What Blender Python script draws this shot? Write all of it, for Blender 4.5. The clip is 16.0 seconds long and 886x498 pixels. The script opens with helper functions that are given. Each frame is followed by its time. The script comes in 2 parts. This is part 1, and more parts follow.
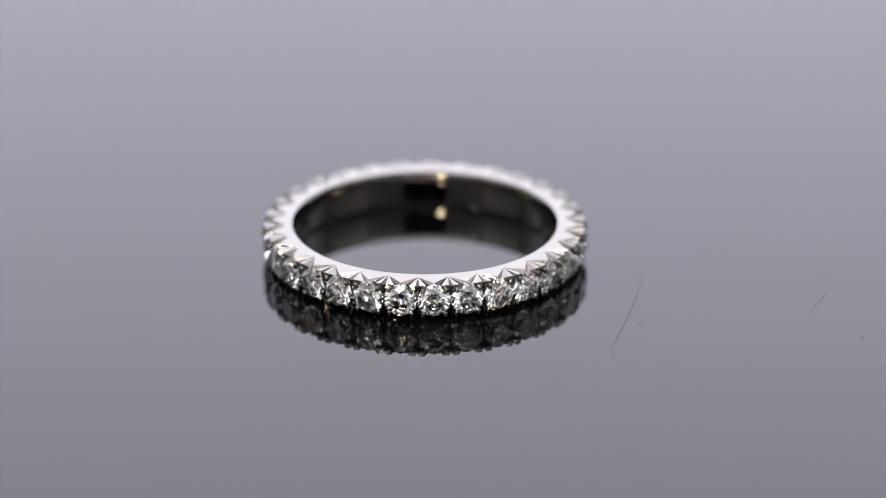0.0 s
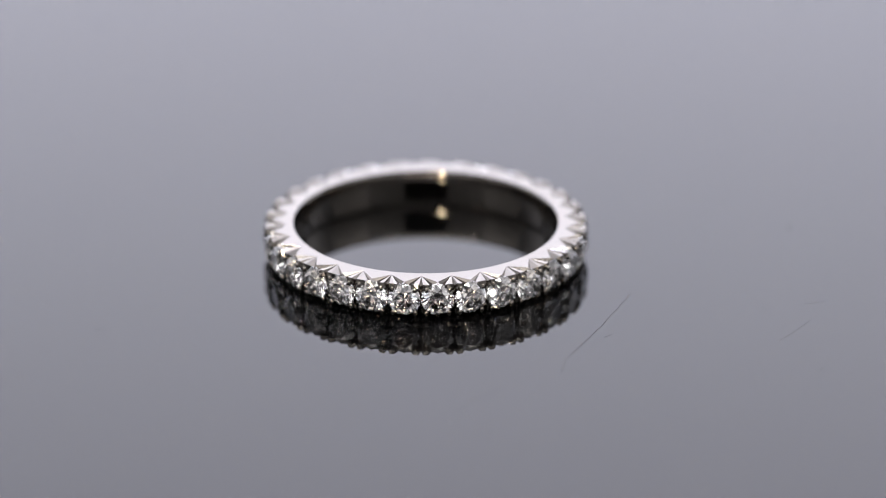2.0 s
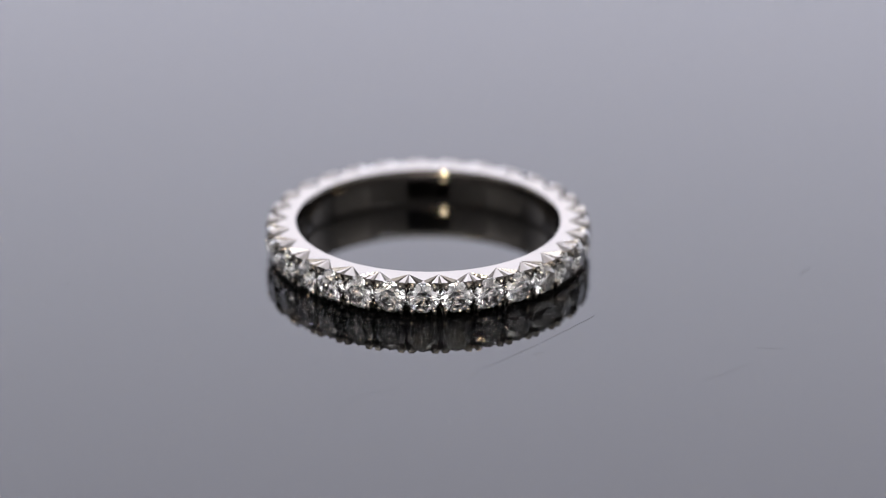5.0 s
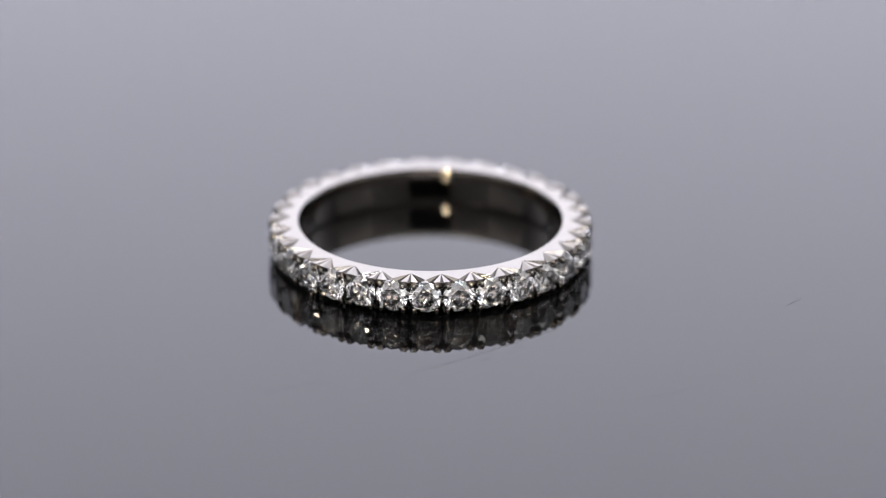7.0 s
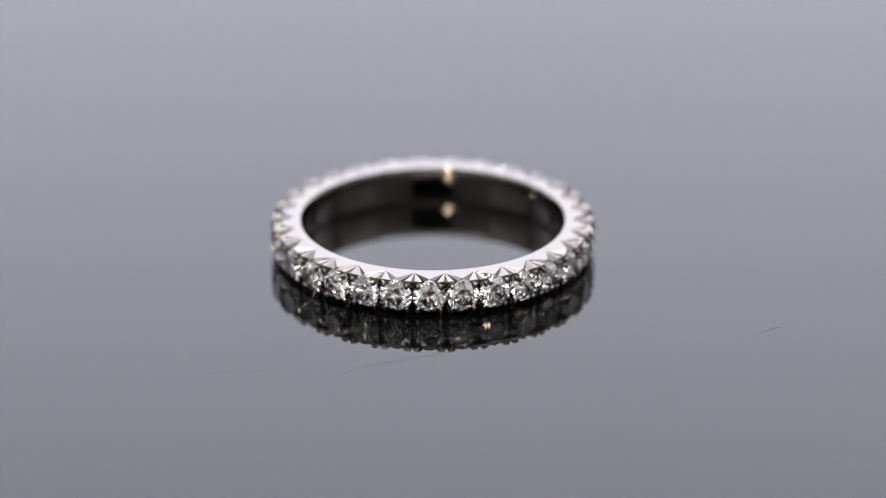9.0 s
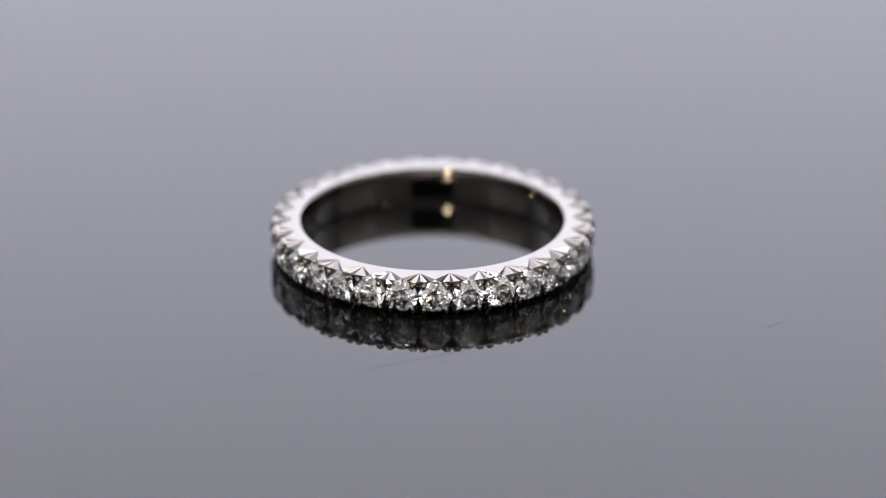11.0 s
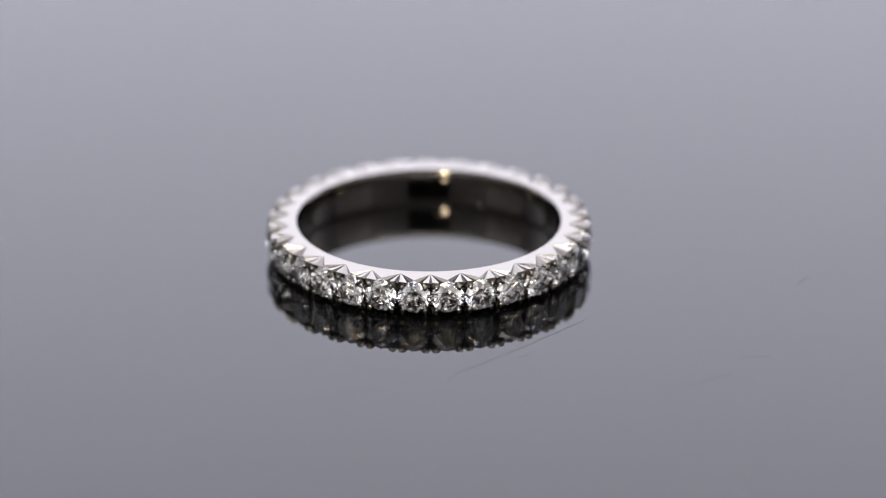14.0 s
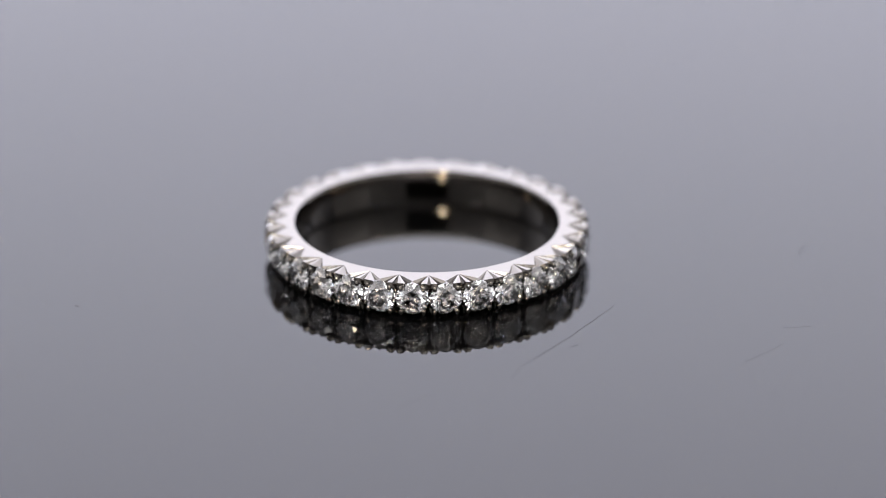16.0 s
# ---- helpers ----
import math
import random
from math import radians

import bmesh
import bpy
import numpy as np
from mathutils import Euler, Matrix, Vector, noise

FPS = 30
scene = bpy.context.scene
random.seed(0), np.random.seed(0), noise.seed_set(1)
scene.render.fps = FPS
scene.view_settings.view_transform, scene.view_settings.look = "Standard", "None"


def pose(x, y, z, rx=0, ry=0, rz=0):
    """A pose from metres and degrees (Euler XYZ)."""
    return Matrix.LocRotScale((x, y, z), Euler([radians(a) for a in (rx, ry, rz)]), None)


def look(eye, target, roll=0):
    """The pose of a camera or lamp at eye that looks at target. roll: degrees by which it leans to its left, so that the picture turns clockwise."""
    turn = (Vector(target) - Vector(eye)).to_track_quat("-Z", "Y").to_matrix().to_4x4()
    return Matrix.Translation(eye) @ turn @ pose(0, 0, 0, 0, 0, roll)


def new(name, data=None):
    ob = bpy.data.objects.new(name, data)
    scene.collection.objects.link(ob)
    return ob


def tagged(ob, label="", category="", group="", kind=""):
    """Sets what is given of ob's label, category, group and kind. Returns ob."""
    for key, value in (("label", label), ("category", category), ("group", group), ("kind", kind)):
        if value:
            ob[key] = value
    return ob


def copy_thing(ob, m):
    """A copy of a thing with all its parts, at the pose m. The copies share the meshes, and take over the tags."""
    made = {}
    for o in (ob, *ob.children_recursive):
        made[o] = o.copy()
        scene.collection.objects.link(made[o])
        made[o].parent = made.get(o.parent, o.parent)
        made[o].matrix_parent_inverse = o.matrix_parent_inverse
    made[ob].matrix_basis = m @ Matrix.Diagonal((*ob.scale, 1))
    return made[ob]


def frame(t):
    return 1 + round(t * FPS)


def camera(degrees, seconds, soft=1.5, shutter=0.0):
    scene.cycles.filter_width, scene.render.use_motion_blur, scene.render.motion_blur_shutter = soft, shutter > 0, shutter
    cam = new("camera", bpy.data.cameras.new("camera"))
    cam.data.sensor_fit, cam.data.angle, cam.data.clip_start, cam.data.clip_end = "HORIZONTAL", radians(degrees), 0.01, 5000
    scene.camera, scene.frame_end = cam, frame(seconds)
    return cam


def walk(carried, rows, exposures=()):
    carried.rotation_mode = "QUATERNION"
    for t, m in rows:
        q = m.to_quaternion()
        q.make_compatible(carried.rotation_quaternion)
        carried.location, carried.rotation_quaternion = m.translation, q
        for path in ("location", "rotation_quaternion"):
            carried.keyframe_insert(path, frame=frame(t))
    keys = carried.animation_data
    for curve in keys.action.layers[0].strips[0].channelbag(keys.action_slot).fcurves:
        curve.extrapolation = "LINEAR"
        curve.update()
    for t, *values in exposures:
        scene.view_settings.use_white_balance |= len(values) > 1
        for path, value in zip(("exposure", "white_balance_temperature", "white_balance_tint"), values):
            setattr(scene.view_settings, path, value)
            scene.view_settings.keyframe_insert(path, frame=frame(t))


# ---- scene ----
scene.cycles.max_bounces, scene.cycles.glossy_bounces, scene.cycles.transmission_bounces = 18, 14, 14
cam = camera(10.868, 16.0, soft=1.0)
MM = 0.001
EYE, AIM = (0.274 * MM, -274.549 * MM, 117.701 * MM), (0.274 * MM, 1.397 * MM, 0.0)
walk(cam, [(0.0, look(EYE, AIM)), (16.0, look(EYE, AIM))])
# macro lens: sharp on the stones nearest to it, soft behind them
cam.data.dof.use_dof = True
cam.data.dof.focus_distance = 0.2895
cam.data.dof.aperture_fstop = 15.5
cam.data.dof.aperture_blades = 8

# the turntable's angle in degrees: it turns clockwise, stops, and turns back
TURN = [(0.0, 0.0), (1.5, -8.2), (3.0, -16.9), (4.0, -23.1), (5.25, -30.6), (6.5, -38.1), (8.0, -46.8), (9.0, -52.55),
        (9.6, -56.0), (9.83, -57.0), (10.06, -56.0), (11.5, -47.4), (13.0, -38.5), (14.5, -29.6), (16.0, -20.5)]

# ---- world and light ----
world = bpy.data.worlds.new("studio_world")
scene.world = world
world.use_nodes = True
world.node_tree.nodes["Background"].inputs[0].default_value = (0.75, 0.8, 1.0, 1)
world.node_tree.nodes["Background"].inputs[1].default_value = 0.03
PANEL, FILL_GLOW, STRIP_POWER, SPARKS, LAMP = 2.36, 0.60, 6.0, 165.0, 95.0


# ---- materials ----
def material(name, color, rough, metal=0.0, ior=1.5, emit=None, strength=0.0):
    m = bpy.data.materials.new(name)
    m.use_nodes = True
    b = m.node_tree.nodes["Principled BSDF"]
    b.inputs["Base Color"].default_value = (*color, 1)
    b.inputs["Roughness"].default_value = rough
    b.inputs["Metallic"].default_value = metal
    b.inputs["IOR"].default_value = ior
    if emit:
        b.inputs["Emission Color"].default_value = (*emit, 1)
        b.inputs["Emission Strength"].default_value = strength
    return m


def vary(m, scale, low, high, socket="Roughness", bump=0.0, detail=4.0, stretch=(1, 1, 1)):
    """Noise on one value of the surface, and a fine relief."""
    nt = m.node_tree
    b = nt.nodes["Principled BSDF"]
    co, mp = nt.nodes.new("ShaderNodeTexCoord"), nt.nodes.new("ShaderNodeMapping")
    no, ra = nt.nodes.new("ShaderNodeTexNoise"), nt.nodes.new("ShaderNodeMapRange")
    mp.inputs["Scale"].default_value = stretch
    no.inputs["Scale"].default_value, no.inputs["Detail"].default_value = scale, detail
    ra.inputs["From Min"].default_value, ra.inputs["From Max"].default_value = 0.3, 0.7
    ra.inputs["To Min"].default_value, ra.inputs["To Max"].default_value = low, high
    nt.links.new(co.outputs["Object"], mp.inputs["Vector"])
    nt.links.new(mp.outputs["Vector"], no.inputs["Vector"])
    nt.links.new(no.outputs["Fac"], ra.inputs["Value"])
    nt.links.new(ra.outputs["Result"], b.inputs[socket])
    if bump:
        bu = nt.nodes.new("ShaderNodeBump")
        bu.inputs["Strength"].default_value, bu.inputs["Distance"].default_value = bump, 0.00002
        nt.links.new(no.outputs["Fac"], bu.inputs["Height"])
        nt.links.new(bu.outputs["Normal"], b.inputs["Normal"])
    return m


def diamond_material():
    """Clear colourless stone with diamond's strong refraction."""
    m = bpy.data.materials.new("diamond")
    m.use_nodes = True
    nt = m.node_tree
    nt.nodes.remove(nt.nodes["Principled BSDF"])
    g = nt.nodes.new("ShaderNodeBsdfGlass")
    g.inputs["Color"].default_value = (0.99, 0.99, 0.99, 1)
    g.inputs["Roughness"].default_value = 0.0
    g.inputs["IOR"].default_value = 2.42
    nt.links.new(g.outputs[0], nt.nodes["Material Output"].inputs["Surface"])
    return m


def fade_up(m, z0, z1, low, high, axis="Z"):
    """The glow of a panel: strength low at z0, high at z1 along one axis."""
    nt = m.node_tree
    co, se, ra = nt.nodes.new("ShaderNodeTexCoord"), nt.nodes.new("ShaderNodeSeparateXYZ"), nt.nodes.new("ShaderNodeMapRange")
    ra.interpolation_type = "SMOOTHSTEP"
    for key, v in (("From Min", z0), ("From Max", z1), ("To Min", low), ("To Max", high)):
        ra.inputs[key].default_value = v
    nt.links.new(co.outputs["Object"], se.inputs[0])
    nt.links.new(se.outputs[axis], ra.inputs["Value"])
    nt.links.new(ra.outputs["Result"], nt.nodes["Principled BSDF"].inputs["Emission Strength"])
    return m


GOLD = vary(material("white_gold", (0.290, 0.267, 0.241), 0.06, 1.0), 900, 0.05, 0.14)
DIAMOND = diamond_material()
ACRYLIC = vary(material("black_acrylic", (0.0015, 0.0015, 0.0016), 0.02, 0.0, 1.39), 60, 0.012, 0.03)
SCRATCH = material("scratched_acrylic", (0.03, 0.03, 0.032), 0.6)
FIBRE = material("fibre", (0.03, 0.03, 0.03), 0.7)
BLACK = vary(material("black_plastic", (0.02, 0.02, 0.022), 0.4), 40, 0.35, 0.5)
CLOTH = fade_up(material("white_diffuser", (0.8, 0.8, 0.8), 0.8, emit=(0.832, 0.838, 1.0), strength=PANEL), -0.52, 0.32, PANEL * 1.33, PANEL * 0.28)
# added fill: unseen panels, their glow ramped to light stones and star facets
FILL_BASE = (0.16, 0.16, 0.16)
FRONT_FILL = fade_up(material("front_fill_glow", (0.05, 0.05, 0.05), 0.9, emit=(1.0, 0.965, 0.985)), 0.15, 0.34, 0.22, FILL_GLOW * 1.15)
SIDE_FILL = fade_up(material("side_fill_glow", FILL_BASE, 0.9, emit=(1.0, 0.965, 0.985)), 0.16, 0.42, 0.14, FILL_GLOW * 2.1)
# added glow growing towards the back, to whiten the ring's rear rim
REAR_FILL = fade_up(material("rear_fill_glow", FILL_BASE, 0.9, emit=(0.9, 0.9, 1.0)), 0.05, 0.42, 0.25, PANEL * 0.6, "Y")
BEIGE = vary(material("beige_card", (0.76, 0.70, 0.64), 0.7), 60, 0.6, 0.8)
TOP_FILL = material("top_fill_glow", FILL_BASE, 0.9, emit=(1.0, 0.965, 0.985), strength=FILL_GLOW * 0.8)
STRIP_GLOW = material("fill_strip_glow", (0.8, 0.8, 0.8), 0.4, emit=(1.0, 0.99, 0.97), strength=STRIP_POWER)
# tinted glows standing in for the colour fire of dispersion
SPARK_WARM = material("warm_spark_glow", (0.8, 0.8, 0.8), 0.4, emit=(1.0, 0.80, 0.54), strength=SPARKS)
SPARK_COOL = material("cool_spark_glow", (0.8, 0.8, 0.8), 0.4, emit=(0.58, 0.70, 1.0), strength=SPARKS)
BULB = material("warm_bulb", (0.8, 0.8, 0.8), 0.5, emit=(1.0, 0.86, 0.62), strength=LAMP)
LAMINATE = vary(material("grey_laminate", (0.10, 0.10, 0.11), 0.5), 30, 0.4, 0.6)
PAINT = vary(material("dark_wall_paint", (0.06, 0.06, 0.065), 0.8), 8, 0.7, 0.9)
CARPET = vary(material("dark_floor", (0.05, 0.05, 0.05), 0.9), 200, 0.8, 1.0)


# ---- mesh helpers ----
def part(name, bm, mat, parent=None, label="", smooth=False):
    me = bpy.data.meshes.new(name)
    bm.to_mesh(me)
    bm.free()
    mats = mat if isinstance(mat, list) else [mat]
    for x in mats:
        me.materials.append(x)
    if smooth:
        for f in me.polygons:
            f.use_smooth = True
    ob = new(name, me)
    ob.parent = parent
    if label:
        tagged(ob, label)
    return ob


def box(x0, x1, y0, y1, z0, z1, bevel=0.0):
    bm = bmesh.new()
    bmesh.ops.create_cube(bm, size=1.0)
    for v in bm.verts:
        v.co = Vector(((x0 + x1) / 2 + v.co.x * (x1 - x0), (y0 + y1) / 2 + v.co.y * (y1 - y0), (z0 + z1) / 2 + v.co.z * (z1 - z0)))
    if bevel:
        bmesh.ops.bevel(bm, geom=bm.edges[:], offset=bevel, segments=2, affect="EDGES")
    return bm


def lathe(profile, n, closed=True):
    """Turn (radius, z) points about z; ends at radius 0 become caps."""
    bm = bmesh.new()
    rows = []
    for r, z in profile:
        if r == 0:
            rows.append([bm.verts.new((0, 0, z))])
        else:
            rows.append([bm.verts.new((r * math.cos(2 * math.pi * i / n), r * math.sin(2 * math.pi * i / n), z)) for i in range(n)])
    for a, b in zip(rows, rows[1:]):
        for i in range(n):
            j = (i + 1) % n
            if len(a) == 1:
                bm.faces.new((a[0], b[i], b[j]))
            elif len(b) == 1:
                bm.faces.new((a[i], a[j], b[0]))
            else:
                bm.faces.new((a[i], a[j], b[j], b[i]))
    bmesh.ops.recalc_face_normals(bm, faces=bm.faces[:])
    return bm


# ---- the room ----
def wall(name, x0, x1, y0, y1, z0, z1, mat, label):
    tagged(part(name, box(x0, x1, y0, y1, z0, z1), mat), label, kind="structure")


wall("floor", -2.0, 2.0, -2.0, 2.0, -0.85, -0.75, CARPET, "dark matt studio floor under the table")
wall("wall_north", -2.0, 2.0, 2.0, 2.1, -0.85, 1.9, PAINT, "dark painted studio wall behind the light panel")
wall("wall_south", -2.0, 2.0, -2.1, -2.0, -0.85, 1.9, PAINT, "dark painted studio wall behind the camera")
wall("wall_east", 2.0, 2.1, -2.0, 2.0, -0.85, 1.9, PAINT, "dark painted studio side wall")
wall("wall_west", -2.1, -2.0, -2.0, 2.0, -0.85, 1.9, PAINT, "dark painted studio side wall")
wall("ceiling", -2.0, 2.0, -2.0, 2.0, 1.9, 2.0, PAINT, "dark painted studio ceiling")

table = tagged(new("table"), "grey laminate work table carrying the turntable", "table")
part("tabletop", box(-0.7, 0.7, -0.9, 0.9, -0.068, -0.04, 0.003), LAMINATE, table)
for sx in (-0.64, 0.64):
    for sy in (-0.84, 0.84):
        part("leg", box(sx - 0.025, sx + 0.025, sy - 0.025, sy + 0.025, -0.75, -0.068, 0.002), BLACK, table)


# ---- the light panel behind the table and the small lamp beside the camera ----
def softbox():
    top = tagged(new("softbox"), "large white softbox glowing behind the turntable", "studio light")
    w, h = 0.75, 0.55
    part("diffuser", box(-w, w, -0.004, 0.0, -h, h), CLOTH, top, "glowing white fabric diffuser")
    bm = bmesh.new()
    front = [bm.verts.new(c) for c in ((-w, 0.002, -h), (w, 0.002, -h), (w, 0.002, h), (-w, 0.002, h))]
    back = [bm.verts.new((c.co.x * 0.25, 0.3, c.co.z * 0.25)) for c in front]
    for i in range(4):
        bm.faces.new((front[i], front[(i + 1) % 4], back[(i + 1) % 4], back[i]))
    bm.faces.new(back)
    bmesh.ops.solidify(bm, geom=bm.faces[:], thickness=0.003)
    part("housing", bm, BLACK, top)
    top.matrix_basis = pose(0.0, 0.72, 0.56, 14, 0, 0)
    stand = tagged(new("light_stand"), "black light stand behind the softbox", "light stand")
    part("pole", box(-0.012, 0.012, 1.015, 1.039, -0.74, 0.66, 0.003), BLACK, stand)
    for a in (90, 210, 330):
        leg = part("leg", box(0.0, 0.38, -0.01, 0.01, -0.75, -0.735, 0.002), BLACK, stand)
        leg.matrix_basis = pose(0, 1.027, 0, 0, 0, a)


softbox()


def fill_panels():
    """Added, unseen glowing panels that brighten stones and facets, open towards the camera."""
    top = tagged(new("fill_panels"), "added unseen glowing panels around the turntable, open at the front", "light tent")
    part("top_panel", box(-0.6, 0.6, -0.42, 0.5, 0.80, 0.803), TOP_FILL, top)
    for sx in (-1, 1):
        part("side_panel", box(sx * 0.6 - 0.0015, sx * 0.6 + 0.0015, -0.42, 0.05, -0.035, 0.795), SIDE_FILL, top)
        part("side_panel", box(sx * 0.6 - 0.0015, sx * 0.6 + 0.0015, 0.052, 0.5, -0.035, 0.795), REAR_FILL, top)
        part("front_panel", box(min(sx * 0.15, sx * 0.595), max(sx * 0.15, sx * 0.595), -0.4215, -0.4185, -0.035, 0.795), FRONT_FILL, top)
        for y in (-0.425, 0.505):
            part("frame_rod", box(sx * 0.6 - 0.006, sx * 0.6 + 0.006, y - 0.006, y + 0.006, -0.04, 0.81, 0.002), BLACK, top)
    part("front_upper_panel", box(-0.148, 0.148, -0.4215, -0.4185, 0.31, 0.795), FRONT_FILL, top)
    # added bars of tiny tinted glows, unseen, for coloured sparkle in the stones
    bar = tagged(new("sparkle_bar"), "added unseen bar of tinted glow points above the front opening", "studio light", "LED bars across the tent")
    part("bar", box(-0.55, 0.55, -0.4183, -0.40, 0.505, 0.535, 0.002), BLACK, bar)
    spark_parts = [part("spark", box(-0.005, 0.005, -0.003, 0.0, -0.005, 0.005, 0.001), m, bar, label)
            for m, label in ((SPARK_WARM, "added warm-tinted glow point"), (SPARK_COOL, "added cool-tinted glow point"))]
    for i in range(32):
        ob = spark_parts[i] if i < 2 else new("spark", spark_parts[i % 2].data)
        ob.parent = bar
        ob.matrix_basis = pose(-0.52 + i * 1.04 / 31, -0.3965, 0.52)
    for z in (0.60, 0.68):
        copy_thing(bar, pose(0, 0, z - 0.52))



fill_panels()


# added glowing strip, out of view, to brighten the stones with contrast
def fill_strip(m):
    top = tagged(new("fill_strip"), "added unseen glowing strip over the camera side, lighting the stones", "studio light", "strip lights over the table")
    part("glow_strip", box(-0.30, 0.30, -0.019, 0.019, -0.002, 0.0), STRIP_GLOW, top, "added white glow strip")
    part("housing", box(-0.31, 0.31, -0.022, 0.022, 0.002, 0.022, 0.004), BLACK, top)
    for x in (-0.27, 0.27):
        part("cable", box(x - 0.0015, x + 0.0015, -0.0015, 0.0015, 0.022, 0.385), BLACK, top)
    top.matrix_basis = m
    return top


tubes = fill_strip(pose(0, -0.345, 0.42, 0, 0, 0))
for y, z in ((-0.28, 0.49), (-0.20, 0.54)):
    copy_thing(tubes, pose(0, y, z, 0, 0, 0))


def desk_lamp():
    top = tagged(new("desk_lamp"), "small warm lamp on a black stem beside the camera", "lamp")
    part("bulb", lathe([(0, -0.015), (0.0115, -0.011), (0.015, 0.0), (0.0115, 0.011), (0, 0.015)], 24), BULB, top, "warm glowing bulb", True)
    part("stem", lathe([(0, -0.0155), (0.005, -0.0155), (0.005, -0.112), (0.03, -0.115), (0.03, -0.12), (0, -0.12)], 24), BLACK, top)
    return top


desk_lamp().matrix_basis = pose(-0.08, -0.33, 0.08)
# added box that catches the lamp, for the warm bar mirrored inside the ring
card_box = tagged(new("mirrored_box"), "beige box added under the camera, mirrored as a warm bar in the ring", "box")
part("body", box(-0.145, 0.145, -0.56, -0.43, -0.04, 0.05, 0.002), BEIGE, card_box)
part("lid", box(-0.148, 0.148, -0.563, -0.427, 0.0505, 0.066, 0.002), BEIGE, card_box)


# ---- turntable ----
turntable = tagged(new("turntable"), "glossy black acrylic turntable disc turning slowly under the ring", "turntable")
part("disc", lathe([(0, 0), (0.148, 0), (0.1495, -0.0004), (0.15, -0.0015), (0.15, -0.0075), (0.149, -0.008), (0, -0.008)], 180), ACRYLIC, turntable, "polished black acrylic disc")
part("base", lathe([(0, -0.0085), (0.09, -0.0085), (0.1, -0.012), (0.1, -0.039), (0.098, -0.04), (0, -0.04)], 96), BLACK, turntable, "black plastic motor base")


def strand(name, points, width, mat, label, lift=0.012):
    """A thin flat-bottomed thread along (x, y) points in millimetres on the disc."""
    bm = bmesh.new()
    rows = []
    for i, (x, y) in enumerate(points):
        a, b = Vector(points[max(i - 1, 0)]), Vector(points[min(i + 1, len(points) - 1)])
        d = (b - a).normalized()
        w = width * (0.35 if i in (0, len(points) - 1) else 1.0) / 2
        n = Vector((-d.y, d.x)) * w
        rows.append([bm.verts.new(((x + n.x) * MM, (y + n.y) * MM, 0.002 * MM)), bm.verts.new((x * MM, y * MM, lift * MM)),
                     bm.verts.new(((x - n.x) * MM, (y - n.y) * MM, 0.002 * MM))])
    for a, b in zip(rows, rows[1:]):
        bm.faces.new((a[0], a[1], b[1], b[0]))
        bm.faces.new((a[1], a[2], b[2], b[1]))
        bm.faces.new((a[0], b[0], b[2], a[2]))
    return part(name, bm, mat, turntable, label)


def wavy(a, b, n, bend, rnd):
    a, b = Vector(a), Vector(b)
    side = Vector((-(b - a).y, (b - a).x))
    return [tuple(a.lerp(b, i / n) + side * (bend * math.sin(math.pi * i / n) + rnd.uniform(-0.003, 0.003))) for i in range(n + 1)]


# ---- ring ----
N = 30
STEP = 2 * math.pi / N
RI, TOP, MID = 8.39, 2.40, 1.20
GAP = 0.02


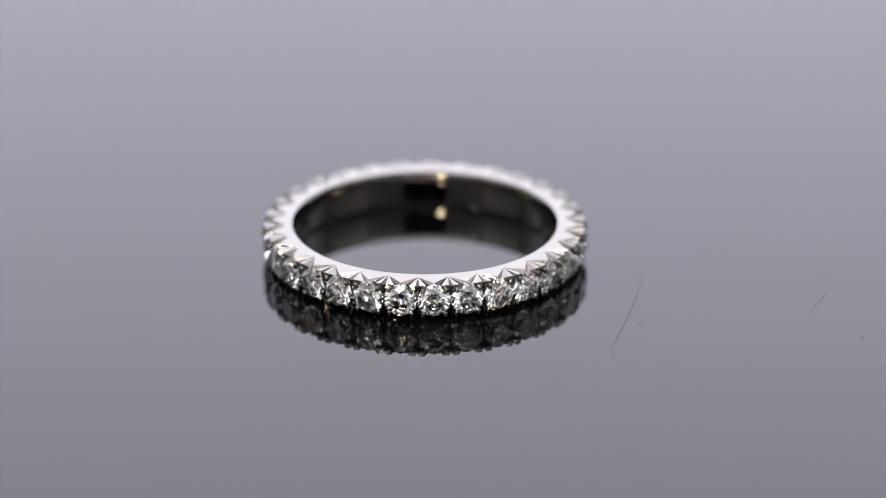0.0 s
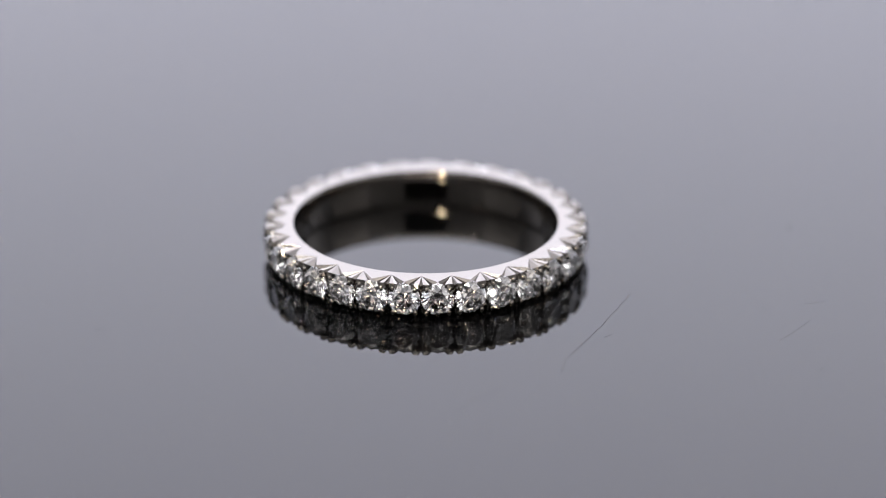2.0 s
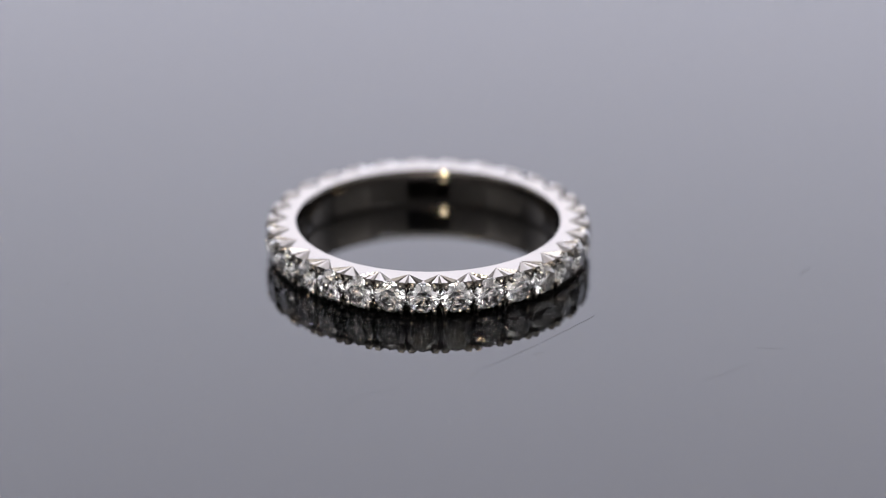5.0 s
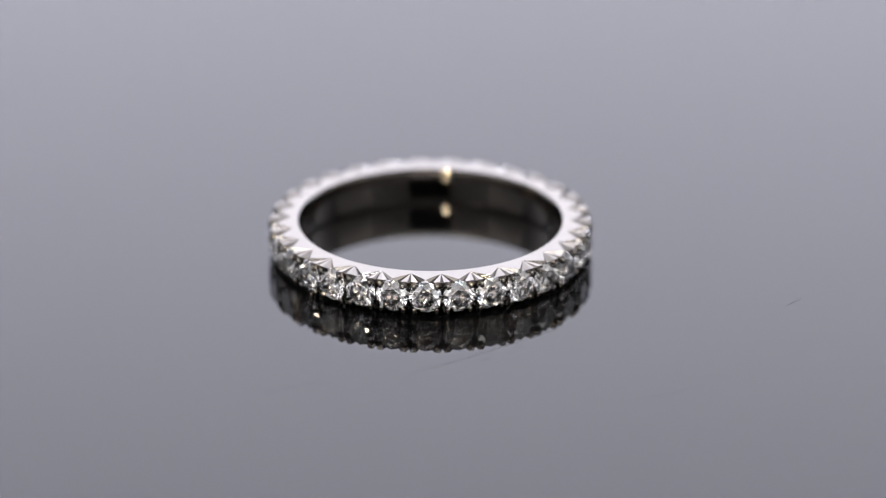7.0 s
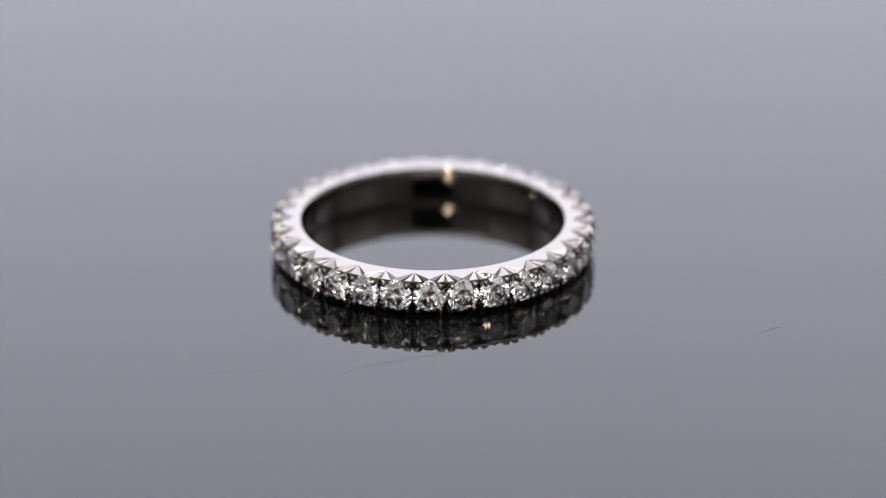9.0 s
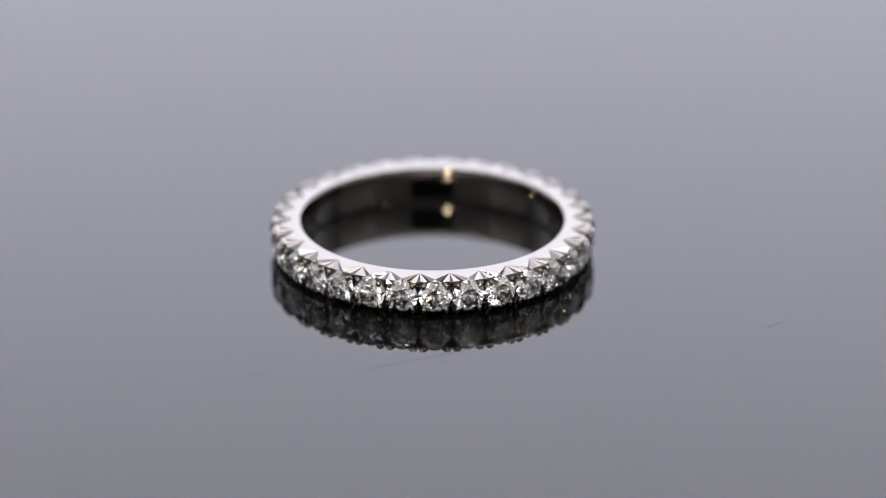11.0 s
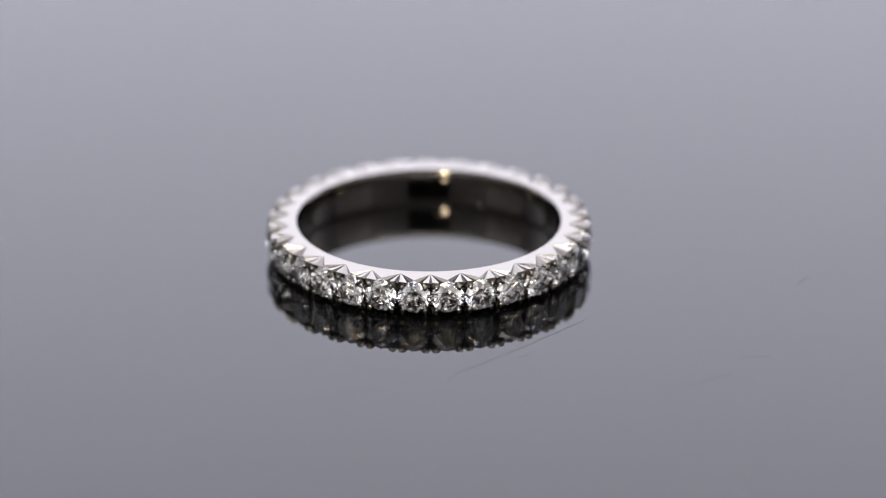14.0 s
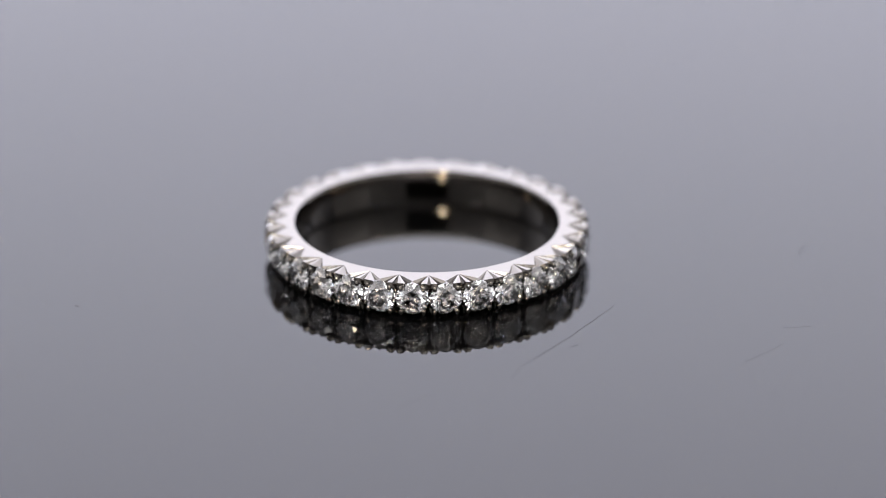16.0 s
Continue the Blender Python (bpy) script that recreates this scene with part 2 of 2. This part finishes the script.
def build_band():
    bm = bmesh.new()
    # (angle from the prong's middle, radius, height over the middle plane)
    aV = STEP / 2
    H = TOP - MID
    half = {}

    def ring_row(r, z, angles):
        return [bm.verts.new((r * math.cos(a) * MM, r * math.sin(a) * MM, (MID + z + GAP) * MM)) for a in angles]

    sub = 4
    inner_angles = [i * STEP / (2 * sub) for i in range(N * 2 * sub)]
    # inside wall, slightly rounded
    rows = [(RI + 0.10, H), (RI + 0.06, H - 0.06), (RI + 0.012, H - 0.20), (RI - 0.025, H - 0.45), (RI - 0.045, H - 0.8), (RI - 0.05, 0.0),
            (RI - 0.042, -H + 0.8), (RI - 0.022, -H + 0.4), (RI + 0.012, -H + 0.10), (RI + 0.03, -H + 0.03), (RI + 0.10, -H)]
    made = [ring_row(r, z, inner_angles) for r, z in rows]
    m = len(inner_angles)
    for a, b in zip(made, made[1:]):
        for i in range(m):
            f = bm.faces.new((a[i], b[i], b[(i + 1) % m], a[(i + 1) % m]))
            f.smooth = True
    for s, edge in ((1, made[0]), (-1, made[-1])):
        tips = [i * STEP for i in range(N)]
        def both(r, drop, d):
            return [ring_row(r, s * (H - drop), [t - d for t in tips]), ring_row(r, s * (H - drop), [t + d for t in tips])]

        tip = ring_row(8.95, s * H, tips)
        val = ring_row(9.90 if s > 0 else 9.6, s * H, [t + aV for t in tips])
        # the fan's outer points: sideways distance, radius, drop; and the wall under each
        cols = [(0.0, 10.08, 0.17), (0.17, 10.25, 0.012), (0.47, 10.24, 0.025), (0.70, 10.0, 0.15), (0.845, 9.88, 0.20)]
        low = [(0.0, 10.22, 0.42), (0.19, 10.33, 0.27), (0.50, 10.28, 0.25), (0.68, 9.80, 0.42), (0.90, 9.62, 0.52)]
        if s < 0:
            low = [(0.0, 10.0, 0.64), (0.19, 10.05, 0.62), (0.44, 9.90, 0.45), (0.62, 9.78, 0.50), (0.80, 9.67, 0.55)]
            cols = [(u, low[i][1] - 0.25, d) for i, (u, r, d) in enumerate(cols)]
        fan = [both(r, d, u / 10.2) if u else [ring_row(r, s * (H - d), tips)] * 2 for u, r, d in cols]
        fan_b = [both(r, d, u / 10.2) if u else [ring_row(r, s * (H - d), tips)] * 2 for u, r, d in low]
        dip = ring_row(10.18 if s > 0 else 9.9, s * (H - 0.06), [t + aV for t in tips])
        val_b = ring_row(9.55, s * (H - 0.45), [t + aV for t in tips])

        def face(*vs):
            bm.faces.new(vs if s > 0 else vs[::-1])

        for k in range(N):
            e0 = k * 2 * sub
            n1 = (k + 1) % N
            row = [edge[(e0 + i) % m] for i in range(2 * sub + 1)]
            face(*row[::-1][sub:], tip[k], val[k])
            face(*row[::-1][:sub + 1], val[k], tip[n1])
            for side in (0, 1):
                flip = (lambda *vs: face(*vs)) if side else (lambda *vs: face(*vs[::-1]))
                near_val, near_dip, near_b = (val[k], dip[k], val_b[k]) if side else (val[k - 1], dip[k - 1], val_b[k - 1])
                a = [c[side][k] for c in fan] + [near_dip]
                b = [c[side][k] for c in fan_b] + [near_b]
                for i in range(5):
                    if i < 4:
                        flip(tip[k], a[i], a[i + 1])
                    flip(a[i], b[i], b[i + 1], a[i + 1])
                flip(tip[k], a[4], near_val)
                flip(near_val, a[4], near_dip)
        half[s] = (fan_b, val_b)
    # each stone sits in a funnel: its rim runs along the claws, the ridges between the stones and the notches
    (tc, tv), (lc, lv) = half[1], half[-1]
    ridge = ring_row(9.97, 0.0, [k * STEP for k in range(N)])
    for k in range(N):
        n1 = (k + 1) % N
        a = (k + 0.5) * STEP
        seat = bm.verts.new((8.98 * math.cos(a) * MM, 8.98 * math.sin(a) * MM, (MID + 0.09 + GAP) * MM))
        upper = [tc[i][1][k] for i in range(5)] + [tv[k]] + [tc[i][0][n1] for i in (4, 3, 2, 1, 0)]
        lower = [lc[i][1][k] for i in range(5)] + [lv[k]] + [lc[i][0][n1] for i in (4, 3, 2, 1, 0)]
        rim = upper + [ridge[n1]] + lower[::-1] + [ridge[k]]
        for p, q in zip(rim, rim[1:] + rim[:1]):
            bm.faces.new((q, p, seat))
    return bm


def build_diamond(R):
    """A round brilliant; its axis is x, its table at +x, its girdle at x = 0."""
    bm = bmesh.new()
    hc, hp, g, rt, rm, rl = 0.31 * R, 0.86 * R, 0.02 * R, 0.56, 0.77, 0.20
    c22 = math.cos(math.pi / 8)

    def v(r, deg, h):
        a = radians(deg)
        return bm.verts.new((h * MM, r * R * math.cos(a) * MM, r * R * math.sin(a) * MM))

    T = [v(rt, 45 * i, g + hc) for i in range(8)]
    M = [v(rm, 45 * i + 22.5, g + hc * (1 - rm * c22) / (1 - rt)) for i in range(8)]
    G = [v(1.0, 22.5 * i, g) for i in range(16)]
    B = [v(1.0, 22.5 * i, -g) for i in range(16)]
    L = [v(rl, 45 * i + 22.5, -g - hp * (1 - rl * c22)) for i in range(8)]
    C = v(0.0, 0, -g - hp)
    f = bm.faces.new
    f(T)
    for i in range(8):
        j = (i + 1) % 8
        f((T[j], T[i], M[i]))
        f((T[i], M[i - 1], G[2 * i]))
        f((T[i], G[2 * i], M[i]))
        f((M[i], G[2 * i], G[2 * i + 1]))
        f((M[i], G[2 * i + 1], G[(2 * i + 2) % 16]))
        f((C, L[i], B[2 * i]))
        f((C, B[2 * i], L[i - 1]))
        f((L[i], B[2 * i + 1], B[2 * i]))
        f((L[i], B[(2 * i + 2) % 16], B[2 * i + 1]))
    for i in range(16):
        f((G[i], B[i], B[(i + 1) % 16], G[(i + 1) % 16]))
    bmesh.ops.recalc_face_normals(bm, faces=bm.faces[:])
    return bm


def build_prong(r, flat=False):
    """A short round claw along x with a domed or a filed end."""
    prof = [(0, -0.35), (0.5 * r, -0.35), (0.95 * r, 0.0), (r, 0.06), (0.92 * r, 0.14), (0.7 * r, 0.20), (0.38 * r, 0.235), (0, 0.245)]
    if flat:
        prof = [(0, -0.35), (0.5 * r, -0.35), (0.97 * r, 0.0), (r, 0.10), (0.94 * r, 0.13), (0.6 * r, 0.16), (0, 0.175)]
    bm = lathe([(a * MM, b * MM) for a, b in prof], 10)
    bmesh.ops.rotate(bm, verts=bm.verts[:], cent=(0, 0, 0), matrix=Matrix.Rotation(radians(90), 3, "Y"))
    bmesh.ops.scale(bm, verts=bm.verts[:], vec=(1.0, 0.85, 1.3))
    return bm


ring = tagged(new("ring"), "white gold eternity ring set with round diamonds, lying on black acrylic", "ring")
part("band", build_band(), GOLD, ring, "polished white gold band with star-cut edges")
stone_mesh = part("diamond", build_diamond(1.043), DIAMOND, ring, "round brilliant-cut clear diamond")
claw_mesh = part("prong", build_prong(0.17), GOLD, ring, "rounded white gold claw", True)
low_claw_mesh = part("prong", build_prong(0.17, True), GOLD, ring, "filed white gold claw at the lower edge", True)
rnd = random.Random(4)
for k in range(N):
    a = (k + 0.5) * STEP
    ob = stone_mesh if k == 0 else new("diamond", stone_mesh.data)
    ob.parent = ring
    tagged(ob, "round brilliant-cut clear diamond")
    ob.matrix_basis = pose(10.04 * math.cos(a) * MM, 10.04 * math.sin(a) * MM, (MID + GAP + 0.09) * MM, 0, 0, math.degrees(a)) @ \
        pose(0, 0, 0, rnd.uniform(0, 45), rnd.uniform(-2.5, 2.5), rnd.uniform(-2.5, 2.5))
    for su in (-1, 1):
        for sz in (-1, 1):
            b = k * STEP + su * 0.35 / 10.2
            first = claw_mesh if sz > 0 else low_claw_mesh
            claw = first if (k, su) == (0, -1) else new("prong", first.data)
            claw.parent = ring
            r, h = (10.16, 0.80) if sz > 0 else (10.0, -0.86)
            claw.matrix_basis = pose(r * math.cos(b) * MM, r * math.sin(b) * MM, (MID + GAP + h) * MM, 0, -14 if sz > 0 else 10, math.degrees(b))

# ---- hairline marks on the disc ----
rs = random.Random(8)
strand("scratch", wavy((12.98, -3.2), (10.6, -14.1), 12, 0.015, rs), 0.050, SCRATCH, "fine hairline scratch", 0.01)
strand("scratch", wavy((10.6, -14.1), (10.7, -16.1), 4, 0.02, rs), 0.026, SCRATCH, "faint end of a hairline scratch", 0.004)
strand("scratch", wavy((12.40, -10.35), (12.84, -9.75), 4, 0.03, rs), 0.050, SCRATCH, "short hairline scratch", 0.006)
strand("scratch", wavy((24.6, -5.2), (23.0, -8.9), 8, 0.02, rs), 0.032, SCRATCH, "faint hairline scratch", 0.006)
strand("scratch", wavy((25.49, -2.0), (23.82, -2.9), 6, 0.03, rs), 0.032, SCRATCH, "faint hairline scratch", 0.005)
strand("scratch", wavy((5.5, -22.8), (7.8, -18.5), 6, 0.06, rs), 0.028, SCRATCH, "faint curved scratch", 0.004)
strand("fibre", wavy((21.55, 10.1), (21.5, 8.5), 6, -0.05, rs), 0.045, FIBRE, "short dark lint fibre")
strand("fibre", wavy((-18.72, -15.14), (-18.35, -15.16), 4, 0.05, rs), 0.05, FIBRE, "tiny dark lint fibre")


def speck(x, y, size):
    """A tiny uneven crumb of dust on the disc."""
    bm = bmesh.new()
    bmesh.ops.create_icosphere(bm, subdivisions=1, radius=size * MM)
    for v in bm.verts:
        v.co *= rs.uniform(0.7, 1.2)
        v.co.z *= 0.5
    low = min(v.co.z for v in bm.verts)
    for v in bm.verts:
        v.co += Vector((x * MM, y * MM, -low))
    part("dust_speck", bm, FIBRE, turntable, "tiny grey dust speck")


for x, y, size in ((21.47, -3.87, 0.055), (26.15, -12.44, 0.06), (11.35, -15.4, 0.04)):
    speck(x, y, size)


def motions():
    spin, slide = [], []
    for t, a in TURN:
        c = Matrix.Rotation(radians(a), 3, "Z") @ Vector((-0.877, 0.197, 0))
        spin.append((t, pose(0, 0, 0, 0, 0, a)))
        slide.append((t, pose(c.x * MM, c.y * MM, 0, 0, 0, a - 8.566)))
    walk(turntable, spin)
    walk(ring, slide)


motions()
